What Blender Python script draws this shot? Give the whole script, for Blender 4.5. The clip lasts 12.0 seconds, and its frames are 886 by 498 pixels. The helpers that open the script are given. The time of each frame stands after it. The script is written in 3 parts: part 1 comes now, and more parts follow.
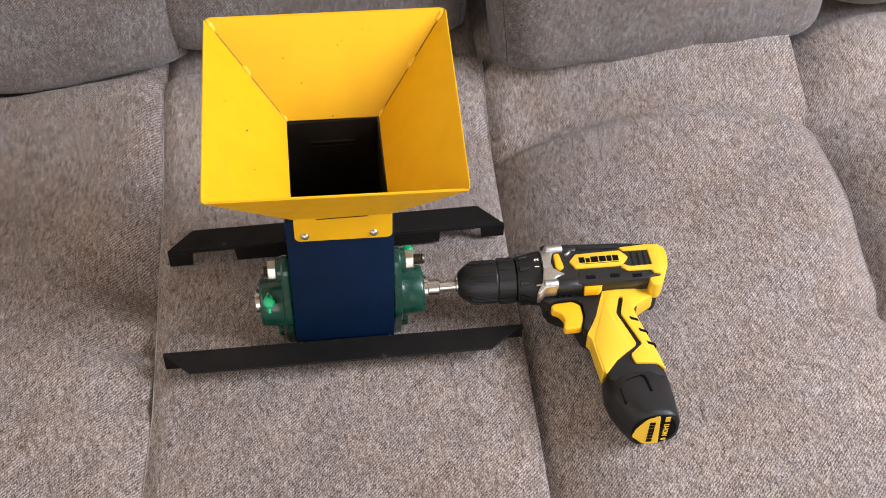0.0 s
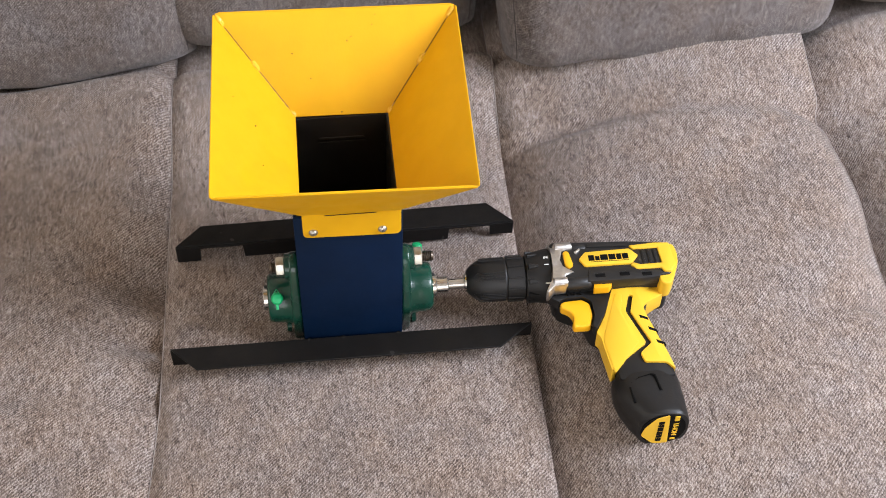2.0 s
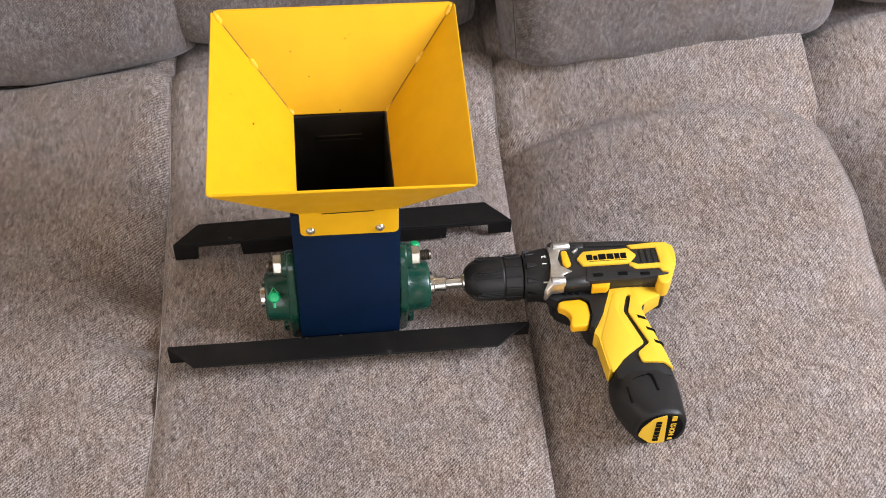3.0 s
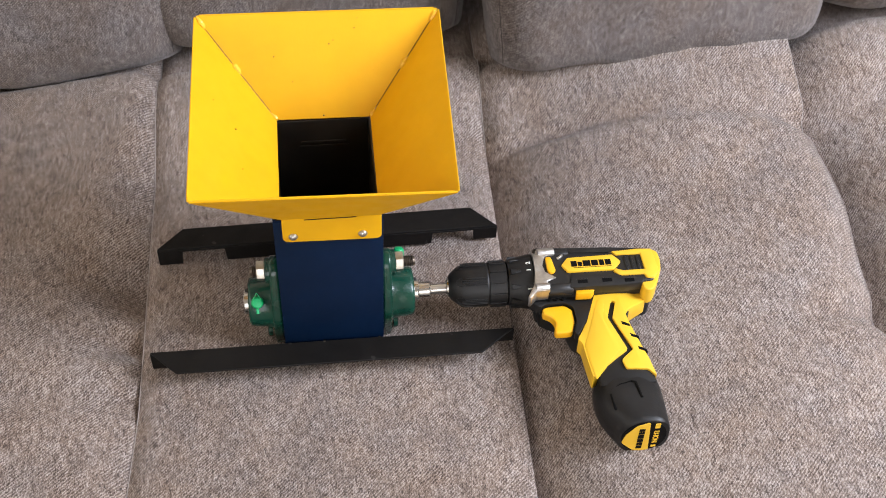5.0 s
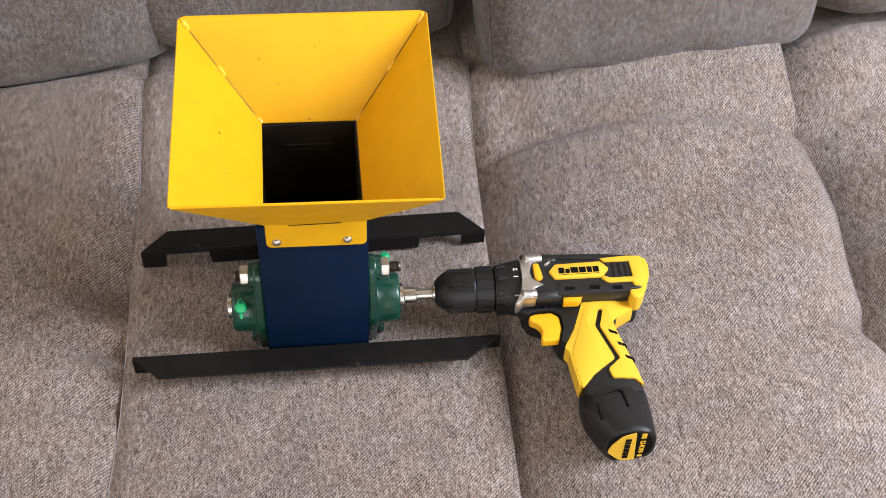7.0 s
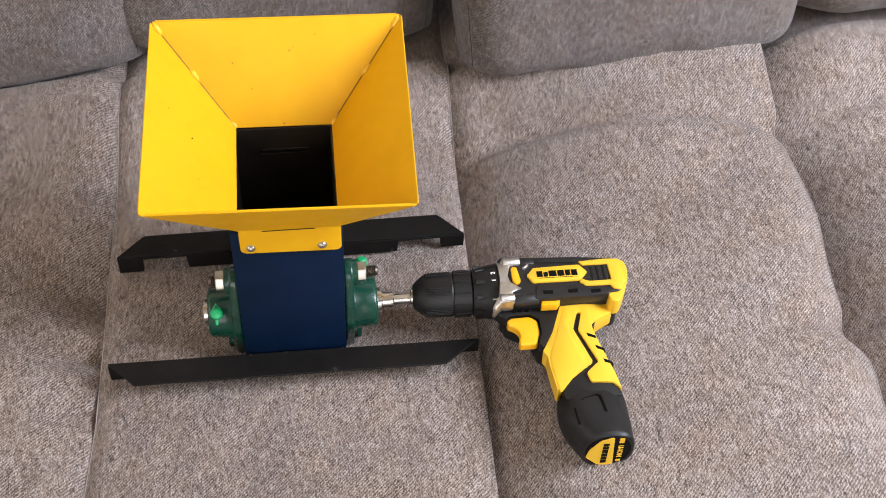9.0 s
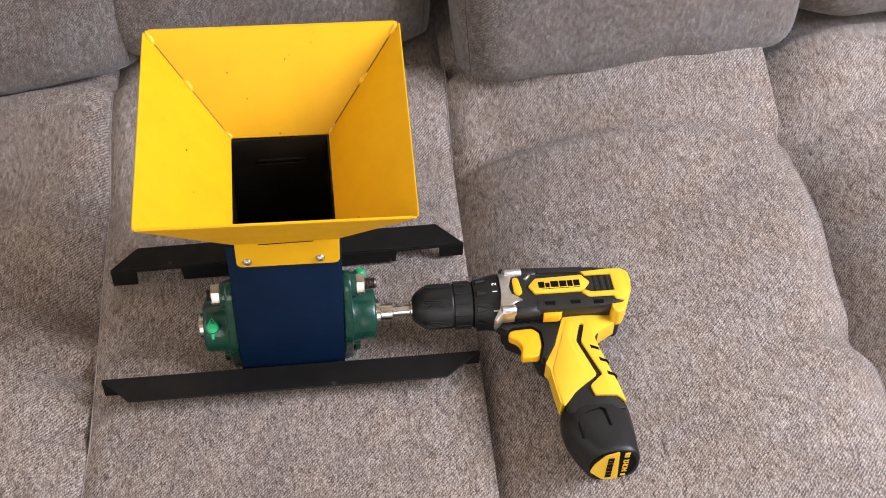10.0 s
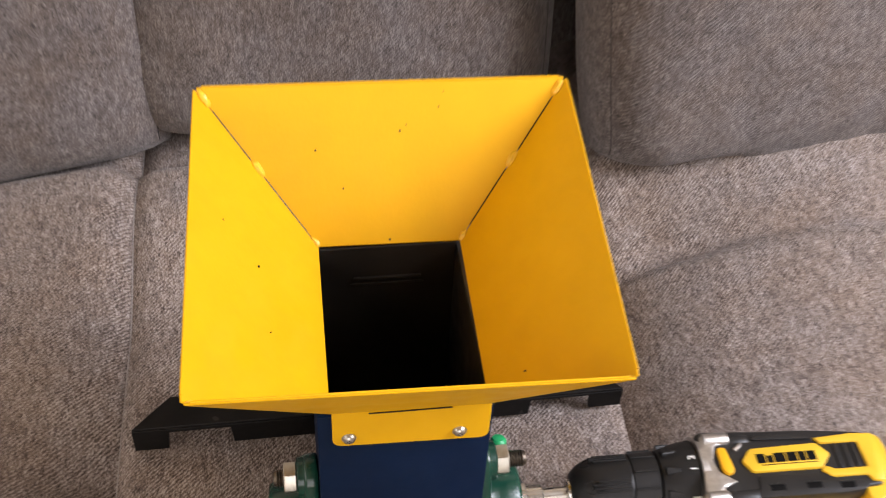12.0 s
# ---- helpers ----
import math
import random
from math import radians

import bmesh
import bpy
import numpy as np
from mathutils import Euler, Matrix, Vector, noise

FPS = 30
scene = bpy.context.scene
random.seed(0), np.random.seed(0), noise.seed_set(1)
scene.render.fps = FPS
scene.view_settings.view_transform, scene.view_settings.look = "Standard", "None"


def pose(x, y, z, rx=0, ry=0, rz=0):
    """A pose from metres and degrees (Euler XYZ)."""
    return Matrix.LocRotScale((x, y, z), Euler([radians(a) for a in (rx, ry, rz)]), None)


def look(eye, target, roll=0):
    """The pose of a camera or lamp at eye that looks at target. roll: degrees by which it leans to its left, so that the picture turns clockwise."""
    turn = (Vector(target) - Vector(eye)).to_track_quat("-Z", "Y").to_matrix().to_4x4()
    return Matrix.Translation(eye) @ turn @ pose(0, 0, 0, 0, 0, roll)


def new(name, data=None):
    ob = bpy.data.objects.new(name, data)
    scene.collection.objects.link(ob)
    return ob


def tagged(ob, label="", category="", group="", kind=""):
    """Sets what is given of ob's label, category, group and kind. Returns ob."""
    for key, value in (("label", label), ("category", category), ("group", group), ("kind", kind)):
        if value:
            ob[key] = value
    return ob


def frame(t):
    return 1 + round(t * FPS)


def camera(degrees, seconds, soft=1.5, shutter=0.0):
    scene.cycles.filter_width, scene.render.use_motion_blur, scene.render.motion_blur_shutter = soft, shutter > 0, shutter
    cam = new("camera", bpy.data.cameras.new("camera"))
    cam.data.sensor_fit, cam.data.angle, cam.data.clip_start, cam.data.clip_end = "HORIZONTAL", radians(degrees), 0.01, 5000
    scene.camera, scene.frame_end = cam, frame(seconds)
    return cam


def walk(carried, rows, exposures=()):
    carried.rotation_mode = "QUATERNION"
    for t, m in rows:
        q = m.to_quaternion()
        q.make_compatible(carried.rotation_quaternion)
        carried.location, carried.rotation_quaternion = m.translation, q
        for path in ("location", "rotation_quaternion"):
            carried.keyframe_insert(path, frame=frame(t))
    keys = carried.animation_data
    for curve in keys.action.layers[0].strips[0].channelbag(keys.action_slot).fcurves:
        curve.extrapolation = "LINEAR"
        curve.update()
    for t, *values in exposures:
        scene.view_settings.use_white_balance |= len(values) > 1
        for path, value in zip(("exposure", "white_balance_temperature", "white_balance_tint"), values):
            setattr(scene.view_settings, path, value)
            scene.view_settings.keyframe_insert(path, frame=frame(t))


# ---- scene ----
cam = camera(42.5, 12.0, soft=1.0, shutter=0.35)
PATH = [
    (0, (-0.025, -0.716, 0.966), (0.199, 0.598, -0.525), 2.7),
    (0.5, (-0.028, -0.715, 0.966), (0.192, 0.598, -0.526), 2.6),
    (1, (-0.027, -0.711, 0.962), (0.19, 0.601, -0.532), 2.6),
    (1.5, (-0.029, -0.715, 0.962), (0.186, 0.599, -0.53), 2.6),
    (2, (-0.026, -0.713, 0.961), (0.185, 0.6, -0.532), 2.6),
    (2.5, (-0.026, -0.713, 0.959), (0.184, 0.601, -0.534), 2.7),
    (3, (-0.023, -0.713, 0.959), (0.187, 0.601, -0.535), 2.8),
    (5, (-0.011, -0.709, 0.96), (0.207, 0.606, -0.532), 3.2),
    (5.5, (-0.005, -0.697, 0.959), (0.218, 0.616, -0.533), 3.5),
    (6, (-0.001, -0.688, 0.959), (0.224, 0.621, -0.537), 3.8),
    (6.5, (-0.001, -0.692, 0.96), (0.224, 0.615, -0.537), 3.8),
    (7, (-0.001, -0.693, 0.959), (0.226, 0.612, -0.539), 4.0),
    (7.5, (0.003, -0.69, 0.96), (0.231, 0.614, -0.54), 4.0),
    (9.5, (0.018, -0.68, 0.96), (0.258, 0.618, -0.542), 4.0),
    (10, (0.014, -0.663, 0.951), (0.262, 0.635, -0.55), 4.0),
    (10.3, (-0.014, -0.645, 0.932), (0.247, 0.658, -0.562), 4.2),
    (10.5, (-0.033, -0.635, 0.916), (0.214, 0.671, -0.577), 3.8),
    (10.7, (-0.068, -0.633, 0.9), (0.185, 0.688, -0.58), 3.8),
    (11, (-0.085, -0.643, 0.887), (0.154, 0.72, -0.556), 3.8),
    (11.3, (-0.077, -0.622, 0.892), (0.181, 0.787, -0.504), 3.9),
    (11.5, (-0.062, -0.573, 0.879), (0.188, 0.841, -0.512), 3.5),
    (11.7, (-0.06, -0.502, 0.839), (0.201, 0.91, -0.553), 3.8),
    (12, (-0.056, -0.391, 0.718), (0.2, 1.021, -0.675), 3.7),
]
walk(cam, [(t, look(e, g, r)) for t, e, g, r in PATH], [(0.0, 0.28, 6500, 10), (11.3, 0.29, 6500, 10), (12.0, 0.19, 6900, 15)])

# ---- light ----
world = bpy.data.worlds.new("world")
scene.world = world
world.use_nodes = True
wn = world.node_tree
sky = wn.nodes.new("ShaderNodeTexSky")
sky.sky_type, sky.sun_disc = "NISHITA", False
sky.sun_elevation, sky.sun_rotation = radians(38), radians(150)
wn.links.new(sky.outputs[0], wn.nodes["Background"].inputs[0])
wn.nodes["Background"].inputs[1].default_value = 0.12
scene.view_settings.exposure = 0.28


def area_lamp(name, m, w, h, watts, tint):
    lamp = bpy.data.lights.new(name, "AREA")
    lamp.shape, lamp.size, lamp.size_y, lamp.energy, lamp.color = "RECTANGLE", w, h, watts, tint
    new(name, lamp).matrix_world = m


# daylight in the unseen east and front window openings
area_lamp("window_daylight", look((1.58, -0.45, 1.34), (0.20, 0.08, 0.05)), 0.85, 0.95, 58, (0.905, 0.967, 1.12))
area_lamp("front_window_daylight", look((-0.25, -2.42, 0.85), (0.0, 0.0, 0.1)), 1.75, 1.5, 20, (1.02, 0.972, 0.945))
# added fill without a known source, lifts the hopper's right panel
area_lamp("west_fill", look((-1.63, -0.60, 1.05), (-0.1, -0.1, 0.0)), 1.2, 1.2, 9.0, (1.05, 0.97, 0.87))


# ---- materials ----
class Mat:
    """A node material with short calls for its nodes."""

    def __init__(self, name):
        self.m = bpy.data.materials.new(name)
        self.m.use_nodes = True
        self.t = self.m.node_tree
        self.p = self.t.nodes["Principled BSDF"]
        self.co = self.t.nodes.new("ShaderNodeTexCoord").outputs["Object"]

    def put(self, sock, value):
        if isinstance(value, bpy.types.NodeSocket):
            self.t.links.new(value, sock)
        elif isinstance(value, (tuple, list)) and len(value) == 3 and sock.type == "RGBA":
            sock.default_value = (*value, 1)
        else:
            sock.default_value = value

    def set(self, **kw):
        for k, v in kw.items():
            self.put(self.p.inputs[k.replace("_", " ").title().replace("Ior", "IOR")], v)
        return self

    def stretch(self, scale=(1, 1, 1), rot=(0, 0, 0), src=None):
        n = self.t.nodes.new("ShaderNodeMapping")
        self.put(n.inputs["Vector"], src or self.co)
        n.inputs["Scale"].default_value = scale
        n.inputs["Rotation"].default_value = rot
        return n.outputs[0]

    def noise(self, scale, detail=3, rough=0.55, vec=None, distort=0.0):
        n = self.t.nodes.new("ShaderNodeTexNoise")
        self.put(n.inputs["Vector"], vec or self.co)
        n.inputs["Scale"].default_value, n.inputs["Detail"].default_value = scale, detail
        n.inputs["Roughness"].default_value, n.inputs["Distortion"].default_value = rough, distort
        return n.outputs["Fac"]

    def wave(self, scale, distort=0.0, vec=None, direction="DIAGONAL", dscale=1.0):
        n = self.t.nodes.new("ShaderNodeTexWave")
        n.bands_direction = direction
        self.put(n.inputs["Vector"], vec or self.co)
        n.inputs["Scale"].default_value, n.inputs["Distortion"].default_value = scale, distort
        n.inputs["Detail"].default_value, n.inputs["Detail Scale"].default_value = 2, dscale
        return n.outputs["Fac"]

    def ramp(self, fac, *stops):
        n = self.t.nodes.new("ShaderNodeValToRGB")
        self.put(n.inputs[0], fac)
        el = n.color_ramp.elements
        while len(el) < len(stops):
            el.new(0.5)
        for e, (at, c) in zip(el, stops):
            e.position = at
            e.color = (*c, 1) if isinstance(c, tuple) else (c, c, c, 1)
        return n.outputs[0]

    def mix(self, fac, a, b, blend="MIX"):
        n = self.t.nodes.new("ShaderNodeMix")
        n.data_type, n.blend_type = "RGBA", blend
        self.put(n.inputs["Factor"], fac)
        self.put(n.inputs[6], a)
        self.put(n.inputs[7], b)
        return n.outputs[2]

    def maths(self, op, a, b=0.0):
        n = self.t.nodes.new("ShaderNodeMath")
        n.operation = op
        self.put(n.inputs[0], a)
        self.put(n.inputs[1], b)
        return n.outputs[0]

    def bump(self, height, strength, distance, below=None):
        n = self.t.nodes.new("ShaderNodeBump")
        self.put(n.inputs["Height"], height)
        n.inputs["Strength"].default_value, n.inputs["Distance"].default_value = strength, distance
        if below:
            self.put(n.inputs["Normal"], below)
        self.t.links.new(n.outputs[0], self.p.inputs["Normal"])
        return n.outputs[0]


def fabric(name, dark, mid, light, plane=(1, -1, 0), weave=0.17, turn=0.75):
    """Woven melange upholstery: slubby yarn specks, a fine diagonal twill with dark slub streaks, and slow patches of wear."""
    k = Mat(name)
    along = k.stretch((1.0, 0.42, 1.0), (0, 0, turn))
    speck = k.noise(920, 3, 0.75, along)
    slub = k.noise(210, 3, 0.65, k.stretch((1.3, 0.45, 0.6), (0, 0, turn)))
    patch = k.noise(9, 3, 0.5)
    mottle = k.noise(60, 4, 0.65)
    twill = k.wave(165, 4.5, k.stretch(plane), dscale=2.0)
    twill = k.maths("ADD", 0.5, k.maths("MULTIPLY", k.maths("SUBTRACT", twill, 0.5), k.ramp(k.noise(40, 2), (0.35, 0.30), (0.65, 1.0))))
    yarn = k.maths("ADD", k.maths("MULTIPLY", speck, 0.67), k.maths("MULTIPLY", slub, 0.33))
    for layer, share in ((twill, weave), (patch, 0.10), (mottle, 0.10)):
        yarn = k.maths("ADD", yarn, k.maths("MULTIPLY", k.maths("SUBTRACT", layer, 0.5), share))
    col = k.ramp(yarn, (0.346, dark), (0.50, mid), (0.660, light))
    # browner and pinker stretches of yarn, and single dark yarn knots
    brown = k.ramp(yarn, (0.346, tuple(c * f for c, f in zip(dark, (1.08, 0.94, 0.78)))), (0.50, tuple(c * f for c, f in zip(mid, (1.05, 0.96, 0.86)))), (0.660, tuple(c * f for c, f in zip(light, (1.02, 0.98, 0.92)))))
    col = k.mix(k.ramp(k.noise(16, 4, 0.7), (0.36, 0.0), (0.64, 1.0)), col, brown)
    knot = k.ramp(k.noise(430, 1, 0.4, along), (0.65, 0.0), (0.72, 0.75))
    col = k.mix(knot, col, dark)
    k.set(base_color=col, roughness=0.92, sheen_weight=0.12, sheen_roughness=0.5)
    below = k.bump(twill, 2.2 * weave, 0.0006)
    k.bump(speck, 0.5, 0.0006, below)
    return k.m


def paint(name, col, rough=0.38, vary=0.08, specks=0.0, bump=0.25, metallic=0.0, coat=0.0, gloss=0.5, dust=(0.10, 0.05, 0.01)):
    """Paint, plastic or metal with slow tone changes, faint dust and orange peel."""
    k = Mat(name)
    slow = k.noise(22, 3)
    fine = k.noise(420, 2)
    a = tuple(c * (1 - vary) for c in col)
    b = tuple(min(1, c * (1 + vary)) for c in col)
    c = k.ramp(slow, (0.35, a), (0.65, b))
    if specks:
        dirt = k.ramp(k.noise(95, 1, 0.3), (0.765, 0.0), (0.785, specks))
        c = k.mix(dirt, c, dust)
    r = k.ramp(k.noise(60, 3), (0.3, max(0.03, rough - 0.07)), (0.7, min(1, rough + 0.1)))
    k.set(base_color=c, roughness=r, metallic=metallic, coat_weight=coat, specular_ior_level=gloss)
    k.bump(fine, bump, 0.0003)
    return k.m


def steel(name, col, rough, lines=0.0):
    k = Mat(name)
    grain = k.noise(300, 3, 0.6, k.stretch((0.1, 1, 1) if lines else (1, 1, 1)))
    c = k.ramp(grain, (0.3, tuple(x * 0.8 for x in col)), (0.7, col))
    k.set(base_color=c, metallic=1.0, roughness=k.ramp(grain, (0.3, rough - 0.06), (0.7, rough + 0.1)))
    k.bump(grain, 0.15, 0.0003)
    return k.m


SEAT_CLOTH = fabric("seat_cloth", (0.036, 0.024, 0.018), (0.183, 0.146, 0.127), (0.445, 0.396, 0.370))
# same cloth, darker and greyer: shade on the back cushions put into its colour
BACK_CLOTH_SHADED = fabric("back_cloth_shaded", (0.025, 0.020, 0.018), (0.105, 0.087, 0.081), (0.265, 0.239, 0.232), (1, 0, -1), 0.09)
DARK_THREAD = paint("dark_thread", (0.05, 0.042, 0.04), 0.9)
THREAD = paint("seam_thread", (0.36, 0.32, 0.30), 0.9)
YELLOW = paint("yellow_paint", (0.70, 0.372, 0.005), 0.46, 0.03, 0.0, 0.3, gloss=0.22)
YELLOW_BEAD = paint("yellow_weld_bead", (0.80, 0.46, 0.03), 0.28, 0.05)
NAVY = paint("navy_paint", (0.0006, 0.0085, 0.030), 0.5, 0.10, gloss=0.15)
BLACK_IN = paint("black_lining", (0.016, 0.013, 0.010), 0.36, 0.3, gloss=0.3)
RAIL = paint("black_paint", (0.0050, 0.0043, 0.0038), 0.55, 0.25, 0.35, 0.4, gloss=0.20, dust=(0.07, 0.065, 0.06))
GREEN = paint("green_cast", (0.005, 0.046, 0.029), 0.22, 0.30, 0, 0.6, 0, 0.2, 0.4)
CAP_GREEN = paint("green_cap", (0.0, 0.36, 0.12), 0.4, 0.05)
STEEL = steel("bright_steel", (0.62, 0.60, 0.56), 0.26, 1)
# bolt threads, darker and browner than the zinc nuts
THREAD_STEEL = steel("dark_brown_steel", (0.14, 0.115, 0.09), 0.42)
ZINC = steel("zinc_steel", (0.55, 0.53, 0.47), 0.36)
RUBBER = paint("black_rubber", (0.012, 0.012, 0.012), 0.6, 0.2)
TOOL_YELLOW = paint("tool_yellow", (0.76, 0.455, 0.026), 0.40, 0.03, 0, 0.2)
TOOL_ORANGE = paint("trigger_yellow", (0.80, 0.40, 0.008), 0.36, 0.03, 0, 0.1)
TOOL_BLACK = paint("tool_black", (0.0085, 0.0082, 0.0080), 0.45, 0.15, 0, 0.4, gloss=0.35)
TOOL_GREY = paint("tool_grey", (0.0135, 0.0130, 0.0125), 0.42, 0.12, 0, 0.4, gloss=0.4)
TOOL_DARK = paint("tool_recess", (0.004, 0.004, 0.004), 0.6, 0.1, gloss=0.08)
CAST = steel("cast_alloy", (0.62, 0.60, 0.57), 0.36)
WHITE_INK = paint("white_ink", (0.75, 0.74, 0.70), 0.5, 0.02)
# cream picked so the unseen walls bounce warm light into the shade
WALL = paint("wall_paint", (0.72, 0.63, 0.51), 0.85, 0.03)
CEIL = paint("ceiling_paint", (0.72, 0.70, 0.66), 0.9, 0.02)
FLOOR = paint("wood_floor", (0.26, 0.16, 0.09), 0.4, 0.25)


# ---- building helpers ----
def world_of(ob):
    m = ob.matrix_basis.copy()
    while ob.parent:
        m = ob.parent.matrix_basis @ ob.matrix_parent_inverse @ m
        ob = ob.parent
    return m


def part(name, bm, material, parent=None, label="", smooth=35, local=False):
    """One mesh object from a bmesh, under a thing or a part. local: its places are the parent's own, not the room's."""
    me = bpy.data.meshes.new(name)
    bmesh.ops.recalc_face_normals(bm, faces=bm.faces)
    for e in bm.edges:
        e.smooth = len(e.link_faces) == 2 and e.calc_face_angle(0) < radians(smooth)
    for f in bm.faces:
        f.smooth = True
    bm.to_mesh(me)
    bm.free()
    me.materials.append(material)
    ob = new(name, me)
    if parent:
        ob.parent = parent
        if not local:
            ob.matrix_parent_inverse = world_of(parent).inverted()
        elif parent.data:
            ob.matrix_parent_inverse = Matrix()
    return tagged(ob, label)


def empty(name, m, label, category, group=""):
    ob = new(name)
    ob.matrix_basis = m
    ob.empty_display_size = 0.02
    return tagged(ob, label, category, group)


def bevel(bm, width, segs=2, angle=25):
    if width:
        es = [e for e in bm.edges if len(e.link_faces) == 2 and e.calc_face_angle(0) > radians(angle)]
        bmesh.ops.bevel(bm, geom=es, offset=width, segments=segs, affect="EDGES", profile=0.5, clamp_overlap=True)
    return bm


def box(x0, x1, y0, y1, z0, z1, width=0.0, segs=2):
    bm = bmesh.new()
    bmesh.ops.create_cube(bm, size=1, matrix=Matrix.LocRotScale(
        ((x0 + x1) / 2, (y0 + y1) / 2, (z0 + z1) / 2), None, (x1 - x0, y1 - y0, z1 - z0)))
    return bevel(bm, width, segs)


def prism(poly, lo, hi, axes="xyz", width=0.0, segs=2):
    """A polygon in the plane of the first two axes, thick along the third."""
    bm = bmesh.new()
    ax = ["xyz".index(a) for a in axes]

    def at(p, h):
        v = [0, 0, 0]
        v[ax[0]], v[ax[1]], v[ax[2]] = p[0], p[1], h
        return bm.verts.new(v)

    low, top = [at(p, lo) for p in poly], [at(p, hi) for p in poly]
    bm.faces.new(low)
    bm.faces.new(top)
    for i in range(len(poly)):
        j = (i + 1) % len(poly)
        bm.faces.new((low[i], low[j], top[j], top[i]))
    bmesh.ops.recalc_face_normals(bm, faces=bm.faces)
    return bevel(bm, width, segs)


def lathe(profile, m=None, segs=40):
    """(along, radius) pairs turned round the x axis, closed at both ends, then moved by m."""
    bm = bmesh.new()
    rings = []
    for u, r in profile:
        rings.append([bm.verts.new((u, r * math.cos(2 * math.pi * i / segs), r * math.sin(2 * math.pi * i / segs)))
                      for i in range(segs)])
    for a, b in zip(rings, rings[1:]):
        for i in range(segs):
            j = (i + 1) % segs
            bm.faces.new((a[i], a[j], b[j], b[i]))
    bm.faces.new(rings[0])
    bm.faces.new(rings[-1])
    if m:
        bmesh.ops.transform(bm, matrix=m, verts=bm.verts)
    return bm


def arc(cx, cy, r, a0, a1, n):
    return [(cx + r * math.cos(radians(a0 + (a1 - a0) * i / n)), cy + r * math.sin(radians(a0 + (a1 - a0) * i / n)))
            for i in range(n + 1)]


def rounded(poly, r, n=4):
    """A polygon with its corners rounded."""
    out = []
    for i, p in enumerate(poly):
        p = Vector(p)
        a, b = Vector(poly[i - 1]) - p, Vector(poly[(i + 1) % len(poly)]) - p
        k = min(r, a.length * 0.45, b.length * 0.45)
        s, e = p + a.normalized() * k, p + b.normalized() * k
        for j in range(n + 1):
            t = j / n
            out.append(tuple(s * (1 - t) ** 2 + p * 2 * t * (1 - t) + e * t ** 2))
    return out


def tube(points, r, segs=6):
    bm = bmesh.new()
    rings = []
    pts = [Vector(p) for p in points]
    for i, p in enumerate(pts):
        d = (pts[min(i + 1, len(pts) - 1)] - pts[max(i - 1, 0)]).normalized()
        side = d.cross(Vector((0, 0, 1)) if abs(d.z) < 0.9 else Vector((1, 0, 0))).normalized()
        up = side.cross(d)
        rings.append([bm.verts.new(p + r * (side * math.cos(2 * math.pi * k / segs) + up * math.sin(2 * math.pi * k / segs)))
                      for k in range(segs)])
    for a, b in zip(rings, rings[1:]):
        for k in range(segs):
            bm.faces.new((a[k], a[(k + 1) % segs], b[(k + 1) % segs], b[k]))
    bm.faces.new(rings[0])
    bm.faces.new(rings[-1])
    return bm


def smoothstep(a, b, x):
    t = min(1.0, max(0.0, (x - a) / (b - a)))
    return t * t * (3 - 2 * t)


# ---- room ----
def room():
    # unseen room closed round the sofa; its walls bounce the window light
    z0, z1 = -0.46, 2.45
    part("floor", box(-1.75, 1.73, -2.6, 1.3, z0 - 0.1, z0), FLOOR)
    part("ceiling", box(-1.75, 1.73, -2.6, 1.3, z1, z1 + 0.1), CEIL)
    part("wall_north", box(-1.65, 1.63, 1.2, 1.3, z0, z1), WALL)
    # the front wall has the big window, the east wall the smaller one
    for n, b in (("wall_south", [(-1.75, -1.15, z0, z1), (0.66, 1.73, z0, z1), (-1.15, 0.66, z0, 0.05), (-1.15, 0.66, 1.65, z1)]),):
        bm = bmesh.new()
        for x0, x1, a, c in b:
            piece = box(x0, x1, -2.5, -2.4, a, c)
            me = bpy.data.meshes.new("piece")
            piece.to_mesh(me)
            piece.free()
            bm.from_mesh(me)
            bpy.data.meshes.remove(me)
        part(n, bm, WALL)
    bm = bmesh.new()
    for y0, y1, a, c in ((-2.4, -0.91, z0, z1), (0.01, 1.2, z0, z1), (-0.91, 0.01, z0, 0.84), (-0.91, 0.01, 1.84, z1)):
        piece = box(1.63, 1.73, y0, y1, a, c)
        me = bpy.data.meshes.new("piece")
        piece.to_mesh(me)
        piece.free()
        bm.from_mesh(me)
        bpy.data.meshes.remove(me)
    part("wall_east", bm, WALL)
    # the opening in this wall belongs to the added west fill
    bm = bmesh.new()
    for y0, y1, a, c in ((-2.4, -1.25, z0, z1), (0.05, 1.2, z0, z1), (-1.25, 0.05, z0, 0.40), (-1.25, 0.05, 1.70, z1)):
        piece = box(-1.75, -1.65, y0, y1, a, c)
        me = bpy.data.meshes.new("piece")
        piece.to_mesh(me)
        piece.free()
        bm.from_mesh(me)
        bpy.data.meshes.remove(me)
    part("wall_west", bm, WALL)
    for n in ("floor", "ceiling", "wall_north", "wall_west", "wall_south", "wall_east"):
        tagged(bpy.data.objects[n], kind="structure")
    tagged(bpy.data.objects["floor"], "brown wooden floor under the sofa", "floor")
    tagged(bpy.data.objects["ceiling"], "plain white painted ceiling", "ceiling")
    for n in ("wall_north", "wall_west", "wall_south", "wall_east"):
        tagged(bpy.data.objects[n], "unseen room wall, cream to warm the bounced light", "wall")


room()


# ---- sofa ----
def seam_left(y):
    return -0.198 + 0.008 * y - 0.06 * max(0.0, -0.05 - y)


def seam_mid(y):
    return 0.189 + 0.042 * y


